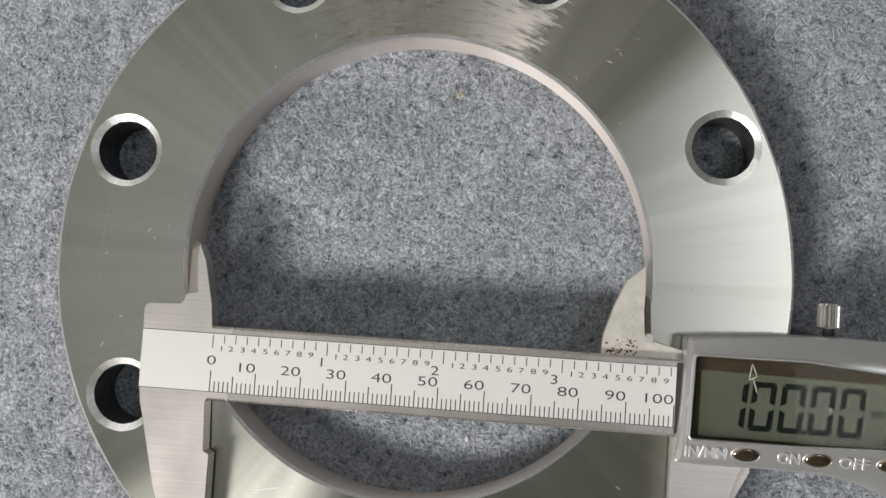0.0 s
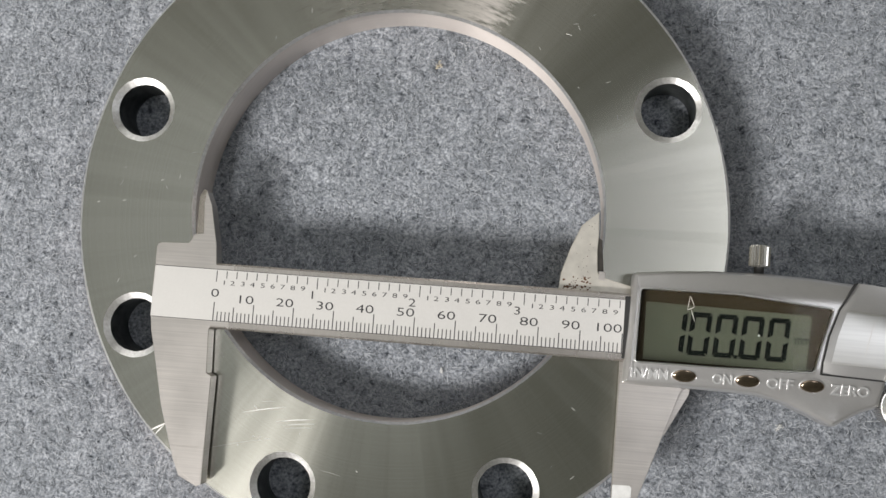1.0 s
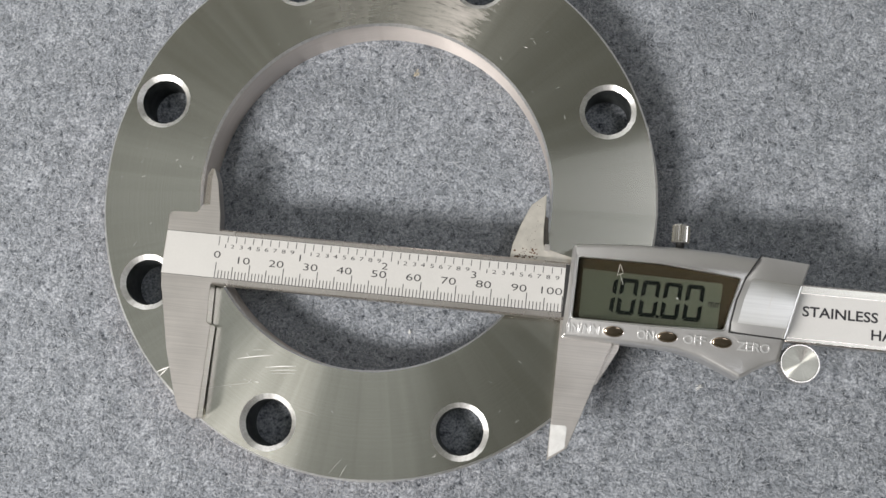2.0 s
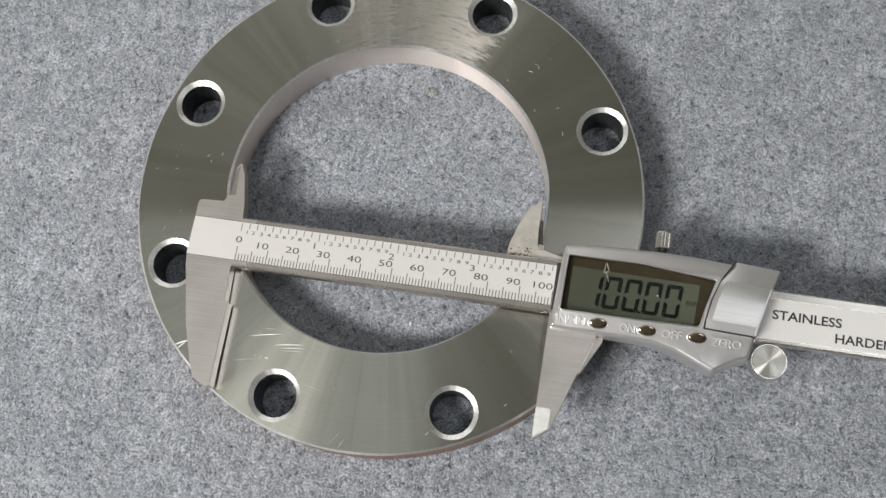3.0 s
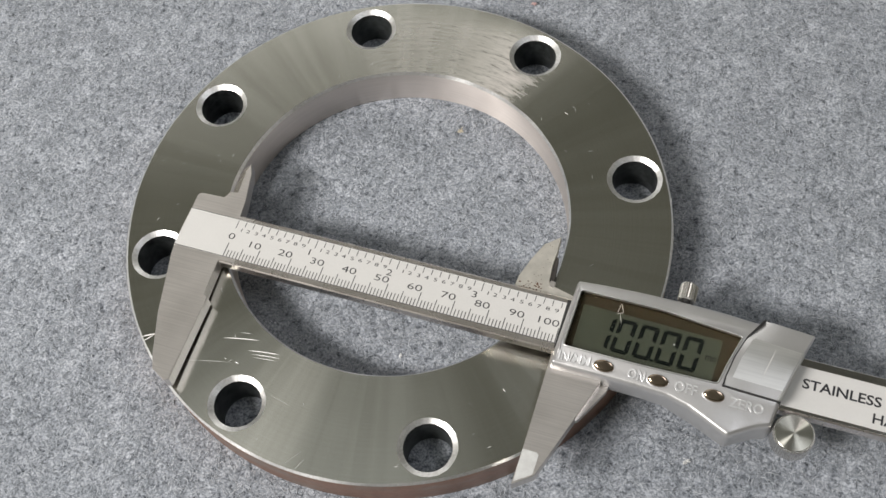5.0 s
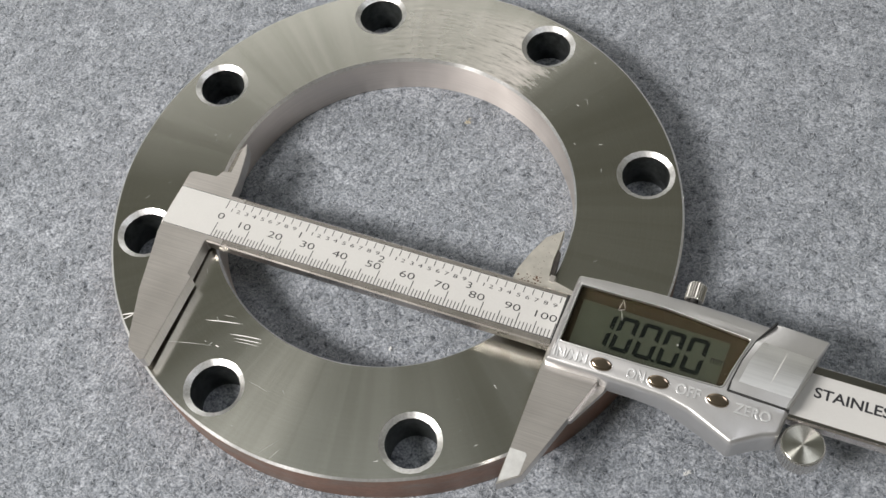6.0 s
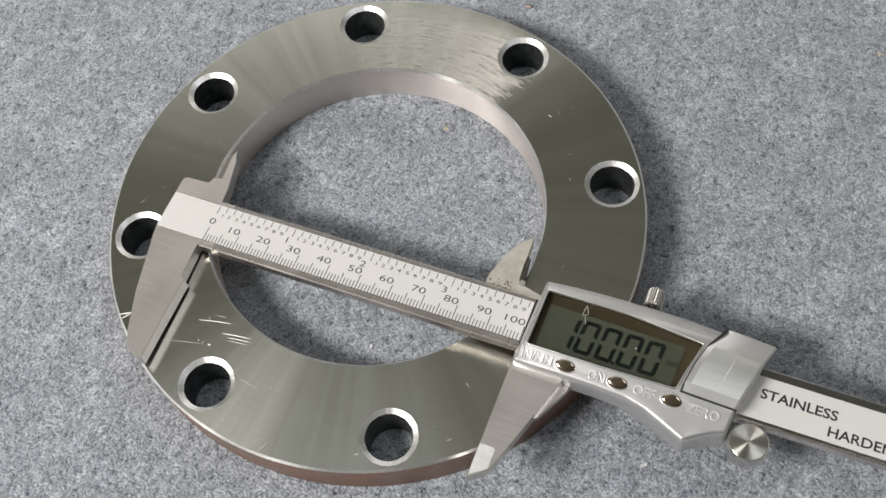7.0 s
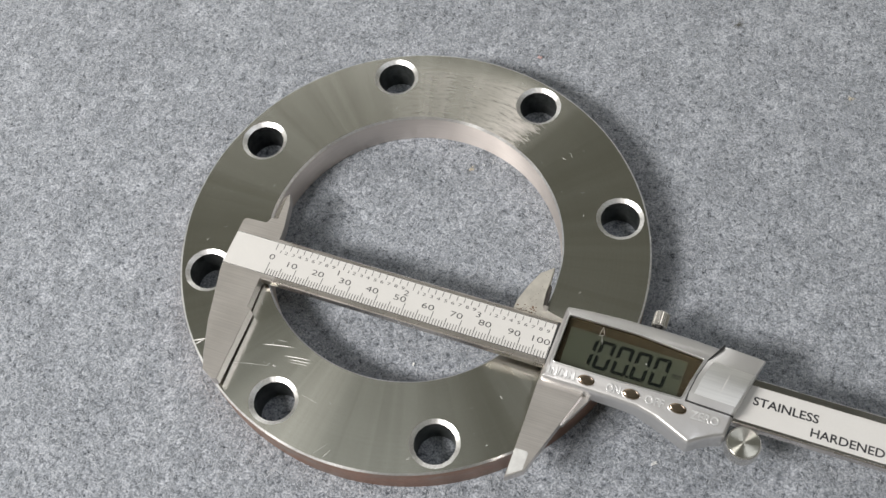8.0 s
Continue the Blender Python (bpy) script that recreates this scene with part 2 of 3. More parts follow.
def inset(pts, d):
    """Outline moved inwards by d (counter-clockwise outlines)."""
    area = sum(pts[i - 1][0] * p[1] - p[0] * pts[i - 1][1] for i, p in enumerate(pts))
    s = d if area > 0 else -d
    out = []
    for i, p in enumerate(pts):
        a, c = Vector(pts[i - 1]), Vector(pts[(i + 1) % len(pts)])
        t = (c - a).normalized()
        out.append((p[0] - t.y * s, p[1] + t.x * s))
    return out


def add_loop(bm, pts, z):
    return [bm.verts.new((x, y, z)) for x, y in pts]


def bridge(bm, a, b, mat=0, smooth=None):
    n = len(a)
    for i in range(n):
        f = bm.faces.new((a[i - 1], a[i], b[i], b[i - 1]))
        f.material_index = mat


def fill(bm, loops, mat=0):
    edges = []
    for lp in loops:
        for i in range(len(lp)):
            e = bm.edges.get((lp[i - 1], lp[i])) or bm.edges.new((lp[i - 1], lp[i]))
            edges.append(e)
    made = bmesh.ops.triangle_fill(bm, use_beauty=True, use_dissolve=False, edges=edges)
    for g in made["geom"]:
        if isinstance(g, bmesh.types.BMFace):
            g.material_index = mat


def prism(pts, z0, z1, bev=0.15, mats=(0, 0)):
    """Upright slab on an outline, with the upper and lower edges broken."""
    bm = bmesh.new()
    slab(bm, pts, z0, z1, bev, mats)
    return bm


def slab(bm, pts, z0, z1, bev=0.15, mats=(0, 0)):
    small = inset(pts, bev)
    lo, a, b, hi = add_loop(bm, small, z0), add_loop(bm, pts, z0 + bev), add_loop(bm, pts, z1 - bev), add_loop(bm, small, z1)
    for p, q in ((lo, a), (a, b), (b, hi)):
        bridge(bm, p, q, mats[1])
    fill(bm, [lo], mats[1])
    fill(bm, [hi], mats[0])


def tapered(loops, mat=0, cap=True):
    """Skin through outlines [(points, z), ...] of equal count."""
    bm = bmesh.new()
    ls = [add_loop(bm, p, z) for p, z in loops]
    for a, b in zip(ls, ls[1:]):
        bridge(bm, a, b, mat)
    if cap:
        fill(bm, [ls[0]], mat)
        fill(bm, [ls[-1]], mat)
    return bm


def letters(text, size, x, y, z, depth, stretch=1.0, centre=False, shear=0.0, thick=0.0):
    """A bmesh of flat or raised lettering in the built-in font; size is the height of capitals."""
    cu = bpy.data.curves.new("lettering", "FONT")
    cu.body, cu.size, cu.extrude, cu.shear, cu.offset = text, size / 0.69, depth / 2, shear, thick
    cu.align_x = "CENTER" if centre else "LEFT"
    cu.resolution_u = 3
    ob = bpy.data.objects.new("lettering", cu)
    scene.collection.objects.link(ob)
    bpy.context.view_layer.update()
    me = bpy.data.meshes.new_from_object(ob)
    bm = bmesh.new()
    bm.from_mesh(me)
    bpy.data.objects.remove(ob)
    bpy.data.curves.remove(cu)
    bpy.data.meshes.remove(me)
    bmesh.ops.remove_doubles(bm, verts=bm.verts[:], dist=0.0005)
    for v in bm.verts:
        v.co = Vector((v.co.x * stretch + x, v.co.y + y, v.co.z + z))
    return bm


def letters_fit(text, x0, x1, y, size, z, depth, thick=0.0):
    bm = letters(text, size, 0, y, z, depth, thick=thick)
    xs = [v.co.x for v in bm.verts]
    k = (x1 - x0) / (max(xs) - min(xs))
    lo = min(xs)
    for v in bm.verts:
        v.co.x = x0 + (v.co.x - lo) * k
    return bm


def box(bm, x0, x1, y0, y1, z0, z1):
    m = Matrix.Translation(((x0 + x1) / 2, (y0 + y1) / 2, (z0 + z1) / 2)) @ Matrix.Diagonal((x1 - x0, y1 - y0, z1 - z0, 1))
    bmesh.ops.create_cube(bm, size=1, matrix=m)


# ---- the felt, and an unseen room added for bounce and reflections ----
def quad_sheet(name, pts, mat, label, category):
    bm = bmesh.new()
    bm.faces.new([bm.verts.new(p) for p in pts])
    me = bpy.data.meshes.new(name)
    bm.to_mesh(me)
    bm.free()
    me.materials.append(mat)
    return tagged(new(name, me), label, category, kind="structure")


def slab_wall(name, x0, x1, y0, y1, z0, z1, mat, label, category):
    bm = bmesh.new()
    box(bm, x0 * 1000, x1 * 1000, y0 * 1000, y1 * 1000, z0 * 1000, z1 * 1000)
    return tagged(thing_mesh(name, bm, mat), label, category, kind="structure")


HALF, TOP = 2.0, 2.0
FELT_Z = 2.2  # height of the cloth, in millimetres
slab_wall("unseen_wall_north", -HALF, HALF, HALF, HALF + 0.1, -0.02, TOP, WALL, "unseen olive-grey wall added for the steel to reflect", "wall")
slab_wall("unseen_wall_south", -HALF, HALF, -HALF - 0.1, -HALF, -0.02, TOP, WALL, "unseen olive-grey wall added for the steel to reflect", "wall")
slab_wall("unseen_wall_east", HALF, HALF + 0.1, -HALF, HALF, -0.02, TOP, WALL, "unseen olive-grey wall added for the steel to reflect", "wall")
slab_wall("unseen_wall_west", -HALF - 0.1, -HALF, -HALF, HALF, -0.02, TOP, WALL, "unseen olive-grey wall added for the steel to reflect", "wall")
slab_wall("ceiling", -HALF - 0.1, HALF + 0.1, -HALF - 0.1, HALF + 0.1, TOP, TOP + 0.1, CEILING, "unseen cream ceiling added for the steel to reflect", "ceiling")

felt = slab_wall("ground", -HALF, HALF, -HALF, HALF, -0.02, FELT_Z * 0.001, FELT, "mottled blue-grey felt cloth covering the work surface", "felt cloth")

# ---- the flange ----
FLANGE_T, OUT_R, BORE_R, HOLE_R, RIM_R, BOLT_R = 16.0, 81.9, 51.6, 6.75, 8.25, 72.07
BORE_C = (-0.6, 1.15)
OUT_C = (-0.3, 0.0)


def make_flange():
    """Slip-on ring with eight chamfered bolt holes. Slots: face, rim, bore, chamfer, hole."""
    bm = bmesh.new()
    T = FLANGE_T
    tops, bottoms = [], []
    # outer edge
    o = [add_loop(bm, ring_pts(r, 220, *OUT_C, wob=w, seed=s), z) for r, z, w, s in
         ((OUT_R - 0.65, T, 0.09, 1), (OUT_R, T - 0.6, 0.03, 2), (OUT_R, FELT_Z + 0.5, 0.02, 2), (OUT_R - 0.5, FELT_Z, 0.02, 2))]
    bridge(bm, o[0], o[1], 3)
    bridge(bm, o[1], o[2], 1)
    bridge(bm, o[2], o[3], 1)
    tops.append(o[0])
    bottoms.append(o[3])
    # bore
    b = [add_loop(bm, ring_pts(r, 200, *BORE_C, wob=w, seed=s), z) for r, z, w, s in
         ((BORE_R + 0.60, T, 0.09, 5), (BORE_R, T - 1.0, 0.04, 6), (BORE_R, FELT_Z + 0.4, 0.02, 6), (BORE_R + 0.4, FELT_Z, 0.02, 6))]
    bridge(bm, b[0], b[1], 3)
    bridge(bm, b[1], b[2], 2)
    bridge(bm, b[2], b[3], 2)
    tops.append(b[0])
    bottoms.append(b[3])
    for k in range(8):
        a = math.radians(22.5 + 45 * k)
        cx, cy = BOLT_R * math.cos(a), BOLT_R * math.sin(a)
        dx, dy = random.uniform(-0.15, 0.15), random.uniform(-0.15, 0.15)
        h = [add_loop(bm, ring_pts(r, 104, x, y, wob=w, seed=20 + k), z) for r, z, w, x, y in
             ((RIM_R, T, 0.05, cx, cy), (HOLE_R, T - 0.95, 0.04, cx + dx, cy + dy), (HOLE_R, FELT_Z + 0.3, 0.03, cx + dx, cy + dy), (HOLE_R + 0.3, FELT_Z, 0.03, cx, cy))]
        bridge(bm, h[0], h[1], 3)
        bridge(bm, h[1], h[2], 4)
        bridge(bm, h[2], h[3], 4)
        tops.append(h[0])
        bottoms.append(h[3])
    fill(bm, tops, 0)
    fill(bm, bottoms, 0)
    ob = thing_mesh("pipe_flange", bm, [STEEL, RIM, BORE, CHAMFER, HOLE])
    me = ob.data
    for p in me.polygons:
        p.use_smooth = p.material_index > 0
    sides = collections.defaultdict(set)
    for p in me.polygons:
        for k in p.edge_keys:
            sides[k].add(p.material_index)
    for e in me.edges:
        e.use_edge_sharp = len(sides[e.key]) > 1
    return tagged(ob, "turned steel pipe flange with eight chamfered bolt holes lying on felt", "flange")


flange = make_flange()


def sliver(bm, x0, y0, x1, y1, w, z, curve=0.0):
    """A thin spindle-shaped gouge with a low ridge."""
    a, b = Vector((x0, y0)), Vector((x1, y1))
    d = (b - a)
    n = Vector((-d.y, d.x)).normalized()
    left, right, mid = [], [], []
    for i in range(6):
        s = i / 5
        c = a + d * s + n * curve * math.sin(math.pi * s)
        h = w / 2 * (math.sin(math.pi * min(max(s, 0.04), 0.96))) ** 0.6
        left.append(bm.verts.new((*(c + n * h), z)))
        right.append(bm.verts.new((*(c - n * h), z)))
        mid.append(bm.verts.new((*c, z + 0.04)))
    for i in range(5):
        bm.faces.new((left[i], left[i + 1], mid[i + 1], mid[i]))
        bm.faces.new((mid[i], mid[i + 1], right[i + 1], right[i]))


def make_scratches():
    z = FLANGE_T + 0.006
    for x0, y0, x1, y1, w in SCRATCHES:
        bm = bmesh.new()
        sliver(bm, x0, y0, x1, y1, w * 0.5, z, 0.015 * (x1 - x0))
        part("scratch", bm, SCRATCH, flange)


SCRATCHES = [(-38.0, -48.9, -27.5, -47.4, 0.45), (-33.5, -46.2, -30.0, -46.0, 0.2), (-29.5, -51.0, -20.5, -50.3, 0.5),
             (-28.0, -51.9, -20.0, -51.4, 0.35), (-27.5, -52.7, -20.5, -52.4, 0.25), (-32.2, -55.2, -31.0, -55.4, 0.35),
             (-47.0, -58.0, -33.0, -55.6, 0.2), (-61.5, -53.8, -57.5, -52.0, 0.9), (-60.5, -55.0, -58.2, -52.6, 0.7),
             (-19.0, -62.5, -13.0, -64.0, 0.15), (-5.9, -81.0, -4.0, -77.5, 0.3), (-9.0, -80.0, -5.5, -75.8, 0.2)]
make_scratches()
rnd = random.Random(11)
for k in range(84):
    # stray nicks over the face, and burrs along the outer edge
    edge = k % 3 == 0
    a, r = rnd.uniform(0, 6.283), (81.3 if edge else rnd.uniform(54, 79))
    x, y = r * math.cos(a), r * math.sin(a)
    if any(math.hypot(x - BOLT_R * math.cos(math.radians(22.5 + 45 * j)), y - BOLT_R * math.sin(math.radians(22.5 + 45 * j))) < 9 for j in range(8)):
        continue
    q, ln = (a + math.pi / 2 + rnd.gauss(0, 0.2), rnd.uniform(0.8, 2.6)) if edge else (rnd.uniform(0, 3.14), rnd.uniform(0.4, 1.6))
    bm = bmesh.new()
    sliver(bm, x, y, x + ln * math.cos(q), y + ln * math.sin(q), rnd.uniform(0.06, 0.14), FLANGE_T + (0.006 if not edge else -0.05))
    part("scratch", bm, SCRATCH, flange)


# ---- the caliper ----
caliper = new("digital_caliper")
caliper.matrix_world = pose(-0.04505, -0.02623, 0.02118, -1.187, -0.716, -3.445)
tagged(caliper, "stainless steel digital caliper reading 100.00 laid across the flange bore", "caliper")
UNDER = -4.6

# beam with its bright broken edges
part("beam", prism(rounded([(-10, -1.9), (218, -1.9), (218, 14.3), (-10, 14.3)], 0.3, 1), -3.9, -0.02, 0.5), JAW_EDGE, caliper)
part("scale_plate", prism([(-15.9, 0.0), (100.4, 0.0), (100.4, 12.7), (-15.9, 12.7)], -0.05, 0.04, 0.02), PLATE, caliper, "satin white metal scale plate with black graduations")
part("rear_plate", prism([(160, -0.6), (216, -0.6), (216, 11.7), (160, 11.7)], -0.05, 0.05, 0.02), PLATE, caliper, "white name plate with black capital letters")
# strips added over the beam edges to carry their shaded, dark-mirroring look
for y0, y1 in ((11.85, 13.85), (-1.45, -0.75)):
    part("darkened_rail", prism([(150, y0), (217.4, y0), (217.4, y1), (150, y1)], -0.06, 0.03, 0.02), RAIL, caliper, "beam edge beside the name plate, its dark reflection put into the colour")
part("end_seal", prism([(100.2, -1.2), (101.6, -1.2), (101.6, 13.6), (100.2, 13.6)], -0.5, 0.16, 0.05), BLACK, caliper)

# fixed jaw
FIXED = [(-16.1, 17.3), (-16.0, 12.8), (-16.1, 6.0), (-15.9, 0.6), (-15.4, -3.4), (-14.5, -6.8), (-11.0, -21.6), (-6.8, -34.0), (-4.9, -38.2), (-0.2, -40.5),
         (1.05, -39.9), (1.0, -31.0), (1.0, -13.6), (-0.3, -12.9), (-0.75, -2.2), (-0.3, -1.3), (3.4, -1.4), (4.3, -1.9), (4.3, 14.2), (3.6, 13.9), (-0.4, 13.9),
         (-0.9, 19.0), (-3.0, 28.6), (-4.6, 32.2), (-5.0, 29.0), (-4.4, 21.4), (-6.9, 21.0), (-7.5, 19.4), (-8.0, 18.8), (-14.8, 18.5), (-15.7, 18.1)]
part("fixed_jaw", prism(FIXED, UNDER, 0.0, 0.12), JAW, caliper)
BLADE = [(-4.5, 20.9), (-4.5, 32.2), (-6.4, 32.9), (-7.3, 31.0), (-7.3, 20.9)]
bm = bmesh.new()
lo, hi = add_loop(bm, BLADE, UNDER), [bm.verts.new((x, y, -0.9 if x > -5 else -3.0)) for x, y in BLADE]
bridge(bm, lo, hi)
fill(bm, [lo])
fill(bm, [hi])
part("inside_blade", bm, JAW_EDGE, caliper)
part("jaw_tip", prism([(-6.0, -31.2), (-5.4, -36.5), (-0.5, -39.9), (0.7, -39.4), (0.75, -30.8)], -0.3, 0.05, 0.04), JAW, caliper)

# sliding jaw
part("sliding_jaw", prism([(100.0, -2.0), (100.0, -30.6), (99.8, -40.9), (104.9, -37.0), (114.8, -7.2), (114.8, -2.0)], UNDER, -0.6, 0.12), JAW, caliper)
part("jaw_bevel", prism([(114.6, -6.6), (117.0, -6.6), (116.8, -8.6), (111.6, -18.6), (110.8, -18.9)], UNDER, -2.8, 0.12), JAW, caliper, "thinner ground step along the jaw")
part("jaw_tip", prism([(100.0, -31.0), (100.1, -40.0), (104.4, -36.9), (104.5, -31.4), (103.9, -30.9)], -0.7, -0.5, 0.04), TIP, caliper, "bright lapped jaw tip")
UPPER = [(92.8, 33.7), (88.8, 30.2), (86.5, 24.8), (84.5, 18.4), (84.0, 12.5), (101.5, 12.5), (101.5, 16.2), (94.2, 18.0), (93.4, 19.0), (93.0, 24.0), (93.1, 28.0)]
part("sliding_inside_jaw", prism(UPPER, UNDER - 0.6, -2.2, 0.15), STAINED, caliper, "stained steel inside jaw with rust spots")

part("blade_relief", prism([(93.0, 19.2), (93.1, 27.4), (94.0, 26.8), (94.7, 19.4)], UNDER, -2.6, 0.08), DARK_STEEL, caliper, "blackened relief beside the measuring edge")
part("blade_heel", prism([(93.5, 17.2), (95.2, 16.9), (95.2, 19.2), (93.7, 19.3)], UNDER, -2.1, 0.15), JAW, caliper)

bm = bmesh.new()
rnd = random.Random(3)
for k in range(90):
    u, v2 = (rnd.uniform(85.2, 92.0), 13.6 + abs(rnd.gauss(0, 2.2))) if k < 70 else (rnd.uniform(88.0, 92.4), rnd.uniform(17, 31))
    if u < 84.3 + (v2 - 14.5) * 0.30 or v2 > 31:
        continue
    rr = rnd.uniform(0.10, 0.42) if k < 70 else rnd.uniform(0.06, 0.16)
    n = 9
    f = bm.faces.new([bm.verts.new((u + rr * rnd.uniform(0.5, 1.2) * math.cos(2 * math.pi * i / n), v2 + rr * rnd.uniform(0.4, 1.0) * math.sin(2 * math.pi * i / n), -2.19)) for i in range(n)])
tagged(part("rust_stain", bm, STAIN, caliper, "brown rust freckles"), kind="stuff")

# graduations
bm = bmesh.new()
for i in range(0, 101):
    h = 4.6 if i % 10 == 0 else 3.6 if i % 5 == 0 else 2.3
    box(bm, i - 0.105, i + 0.105, 0.05, h, 0.0, 0.09)
for i in range(0, 40):
    h = 2.75 if i % 10 == 0 else 1.75
    box(bm, 2.54 * i - 0.09, 2.54 * i + 0.09, 12.4 - h, 12.4, 0.0, 0.09)
box(bm, -15.9, 100.2, -0.08, 0.04, -0.02, 0.085)
box(bm, -15.9, 100.2, 12.68, 12.8, -0.02, 0.085)
tagged(part("graduation", bm, INK, caliper), kind="stuff")


def numeral(text, right, y, size, wide):
    """Wide figures that end at the given place."""
    bm = letters("0", size, 0, 0, 0, 0.01)
    k = wide / (max(v.co.x for v in bm.verts) - min(v.co.x for v in bm.verts))
    bm.free()
    bm = letters(text, size, 0, y, 0.085, 0.02, k, thick=-0.013 * size)
    end = max(v.co.x for v in bm.verts)
    bmesh.ops.translate(bm, vec=(right - end, 0, 0), verts=bm.verts[:])
    part("numeral", bm, INK, caliper)


for i in range(0, 11):
    numeral(str(10 * i), 10 * i + (0.95 if i == 0 else -0.2), 5.9 if i == 0 else 4.75, 2.0, 2.05)
for i in range(1, 40):
    big = i % 10 == 0
    numeral(str(i // 10 if big else i % 10), 2.54 * i - (0.85 if big else 0.4), 7.2 if big else 9.0, 1.95 if big else 1.1, 1.8 if big else 1.2)
part("lettering", letters_fit("STAINLESS", 165.2, 185.2, 5.6, 2.7, 0.1, 0.02, 0.07), INK, caliper)
part("lettering", letters_fit("HARDENED", 183.6, 205.6, 0.9, 2.7, 0.1, 0.02, 0.06), INK, caliper)

# housing of the slider
HOUSE = rounded([(101.6, 19.3), (101.25, 6.0), (100.5, -7.0), (106, -7.2), (114, -7.1), (124, -7.2), (132, -7.5), (138, -8.8), (143, -10.8), (149.4, -13.5), (152.4, -11.4), (156, -9.3),
                 (159.6, -7.9), (160.4, -1.6), (163.6, 12.3), (165.6, 19.2), (152.8, 20.2), (143, 21.0), (133, 21.3), (120, 21.0), (109.1, 20.2)], 0.9, 3)
WINDOW = rounded([(103.2, 15.7), (102.8, -1.9), (124, -1.8), (144.2, -1.2), (145.4, 4.5), (148.0, 14.0), (126, 15.9)], 1.0, 3)
FACE = 4.3


def sag(bm):
    """The face of the housing rolls away towards both long edges."""
    for v in bm.verts:
        if v.co.z > FACE - 1.8:
            d = max(0.0, -2.2 - v.co.y)
            v.co.z -= 3.2 * (1 - math.exp(-0.19 * d)) + 0.48 * max(0.0, v.co.y - 15.8) + 0.012 * max(0.0, v.co.x - 112)
    return bm


def soften(ob, degrees=32):
    """Smooth shading that breaks at edges sharper than the angle."""
    bm = bmesh.new()
    bm.from_mesh(ob.data)
    for f in bm.faces:
        f.smooth = True
    for e in bm.edges:
        e.smooth = len(e.link_faces) == 2 and e.calc_face_angle(0.0) < math.radians(degrees)
    bm.to_mesh(ob.data)
    bm.free()
    return ob


def make_housing():
    bm = bmesh.new()
    loops = [(inset(HOUSE, 0.6), -5.2), (HOUSE, -4.6), (HOUSE, FACE - 1.5), (inset(HOUSE, 0.28), FACE - 0.6), (inset(HOUSE, 0.75), FACE - 0.12), (inset(HOUSE, 1.15), FACE)]
    ls = [add_loop(bm, p, z) for p, z in loops]
    for a, b in zip(ls, ls[1:]):
        bridge(bm, a, b)
    fill(bm, [ls[0]])
    w1, w0 = add_loop(bm, WINDOW, FACE), add_loop(bm, WINDOW, FACE - 2.5)
    bridge(bm, w1, w0)
    fill(bm, [w0])
    fill(bm, [ls[-1], w1])
    for _ in range(2):
        face = {e for f in bm.faces if all(abs(v.co.z - FACE) < 1e-4 for v in f.verts) for e in f.edges if e.calc_length() > 1.2}
        bmesh.ops.subdivide_edges(bm, edges=list(face), cuts=1, use_grid_fill=True)
        bmesh.ops.triangulate(bm, faces=[f for f in bm.faces if len(f.verts) > 4 and all(abs(v.co.z - FACE) < 1e-4 for v in f.verts)])
    sag(bm)
    for v in bm.verts:
        if v.co.z < -4 and v.co.x > 130:
            v.co.z -= min(2.6, (v.co.x - 130) * 0.4)
    return soften(part("housing", bm, SILVER, caliper, "satin silver painted plastic housing"))


housing = make_housing()
bm = bmesh.new()
outer, inner = WINDOW, inset(WINDOW, 0.38)
l = [add_loop(bm, p, z) for p, z in ((inset(outer, -0.12), FACE - 0.02), (inset(outer, 0.02), FACE + 0.28), (inset(outer, 0.22), FACE + 0.30), (inner, FACE - 0.05), (inner, FACE - 0.7))]
for a, b in zip(l, l[1:]):
    bridge(bm, a, b)
part("bezel", sag(bm), CHROME, caliper, "thin bright chrome bezel", smooth=True)
display = part("display", prism(inset(WINDOW, 0.1), FACE - 2.48, FACE - 2.05, 0.03), LCD_FRAME, caliper, "grey-green liquid crystal display under glass")
part("display_field", prism(rounded([(105.0, 12.6), (105.0, -1.0), (142.4, -0.9), (143.2, 12.0)], 0.4, 2), FACE - 2.07, FACE - 2.00, 0.01), LCD, display)
bm = bmesh.new()
l = [add_loop(bm, inset(WINDOW, d), z) for d, z in ((0.08, FACE - 0.72), (0.30, FACE - 0.72), (0.34, FACE - 2.06), (0.08, FACE - 2.06))]
for a, b in zip(l, l[1:]):
    bridge(bm, a, b)
part("display_surround", bm, LCD_FRAME, display, "dark brown sunken surround")
glass = part("glass", prism(inset(WINDOW, 0.36), FACE - 0.50, FACE - 0.15, 0.05), GLASS, display)
glass.visible_shadow = False


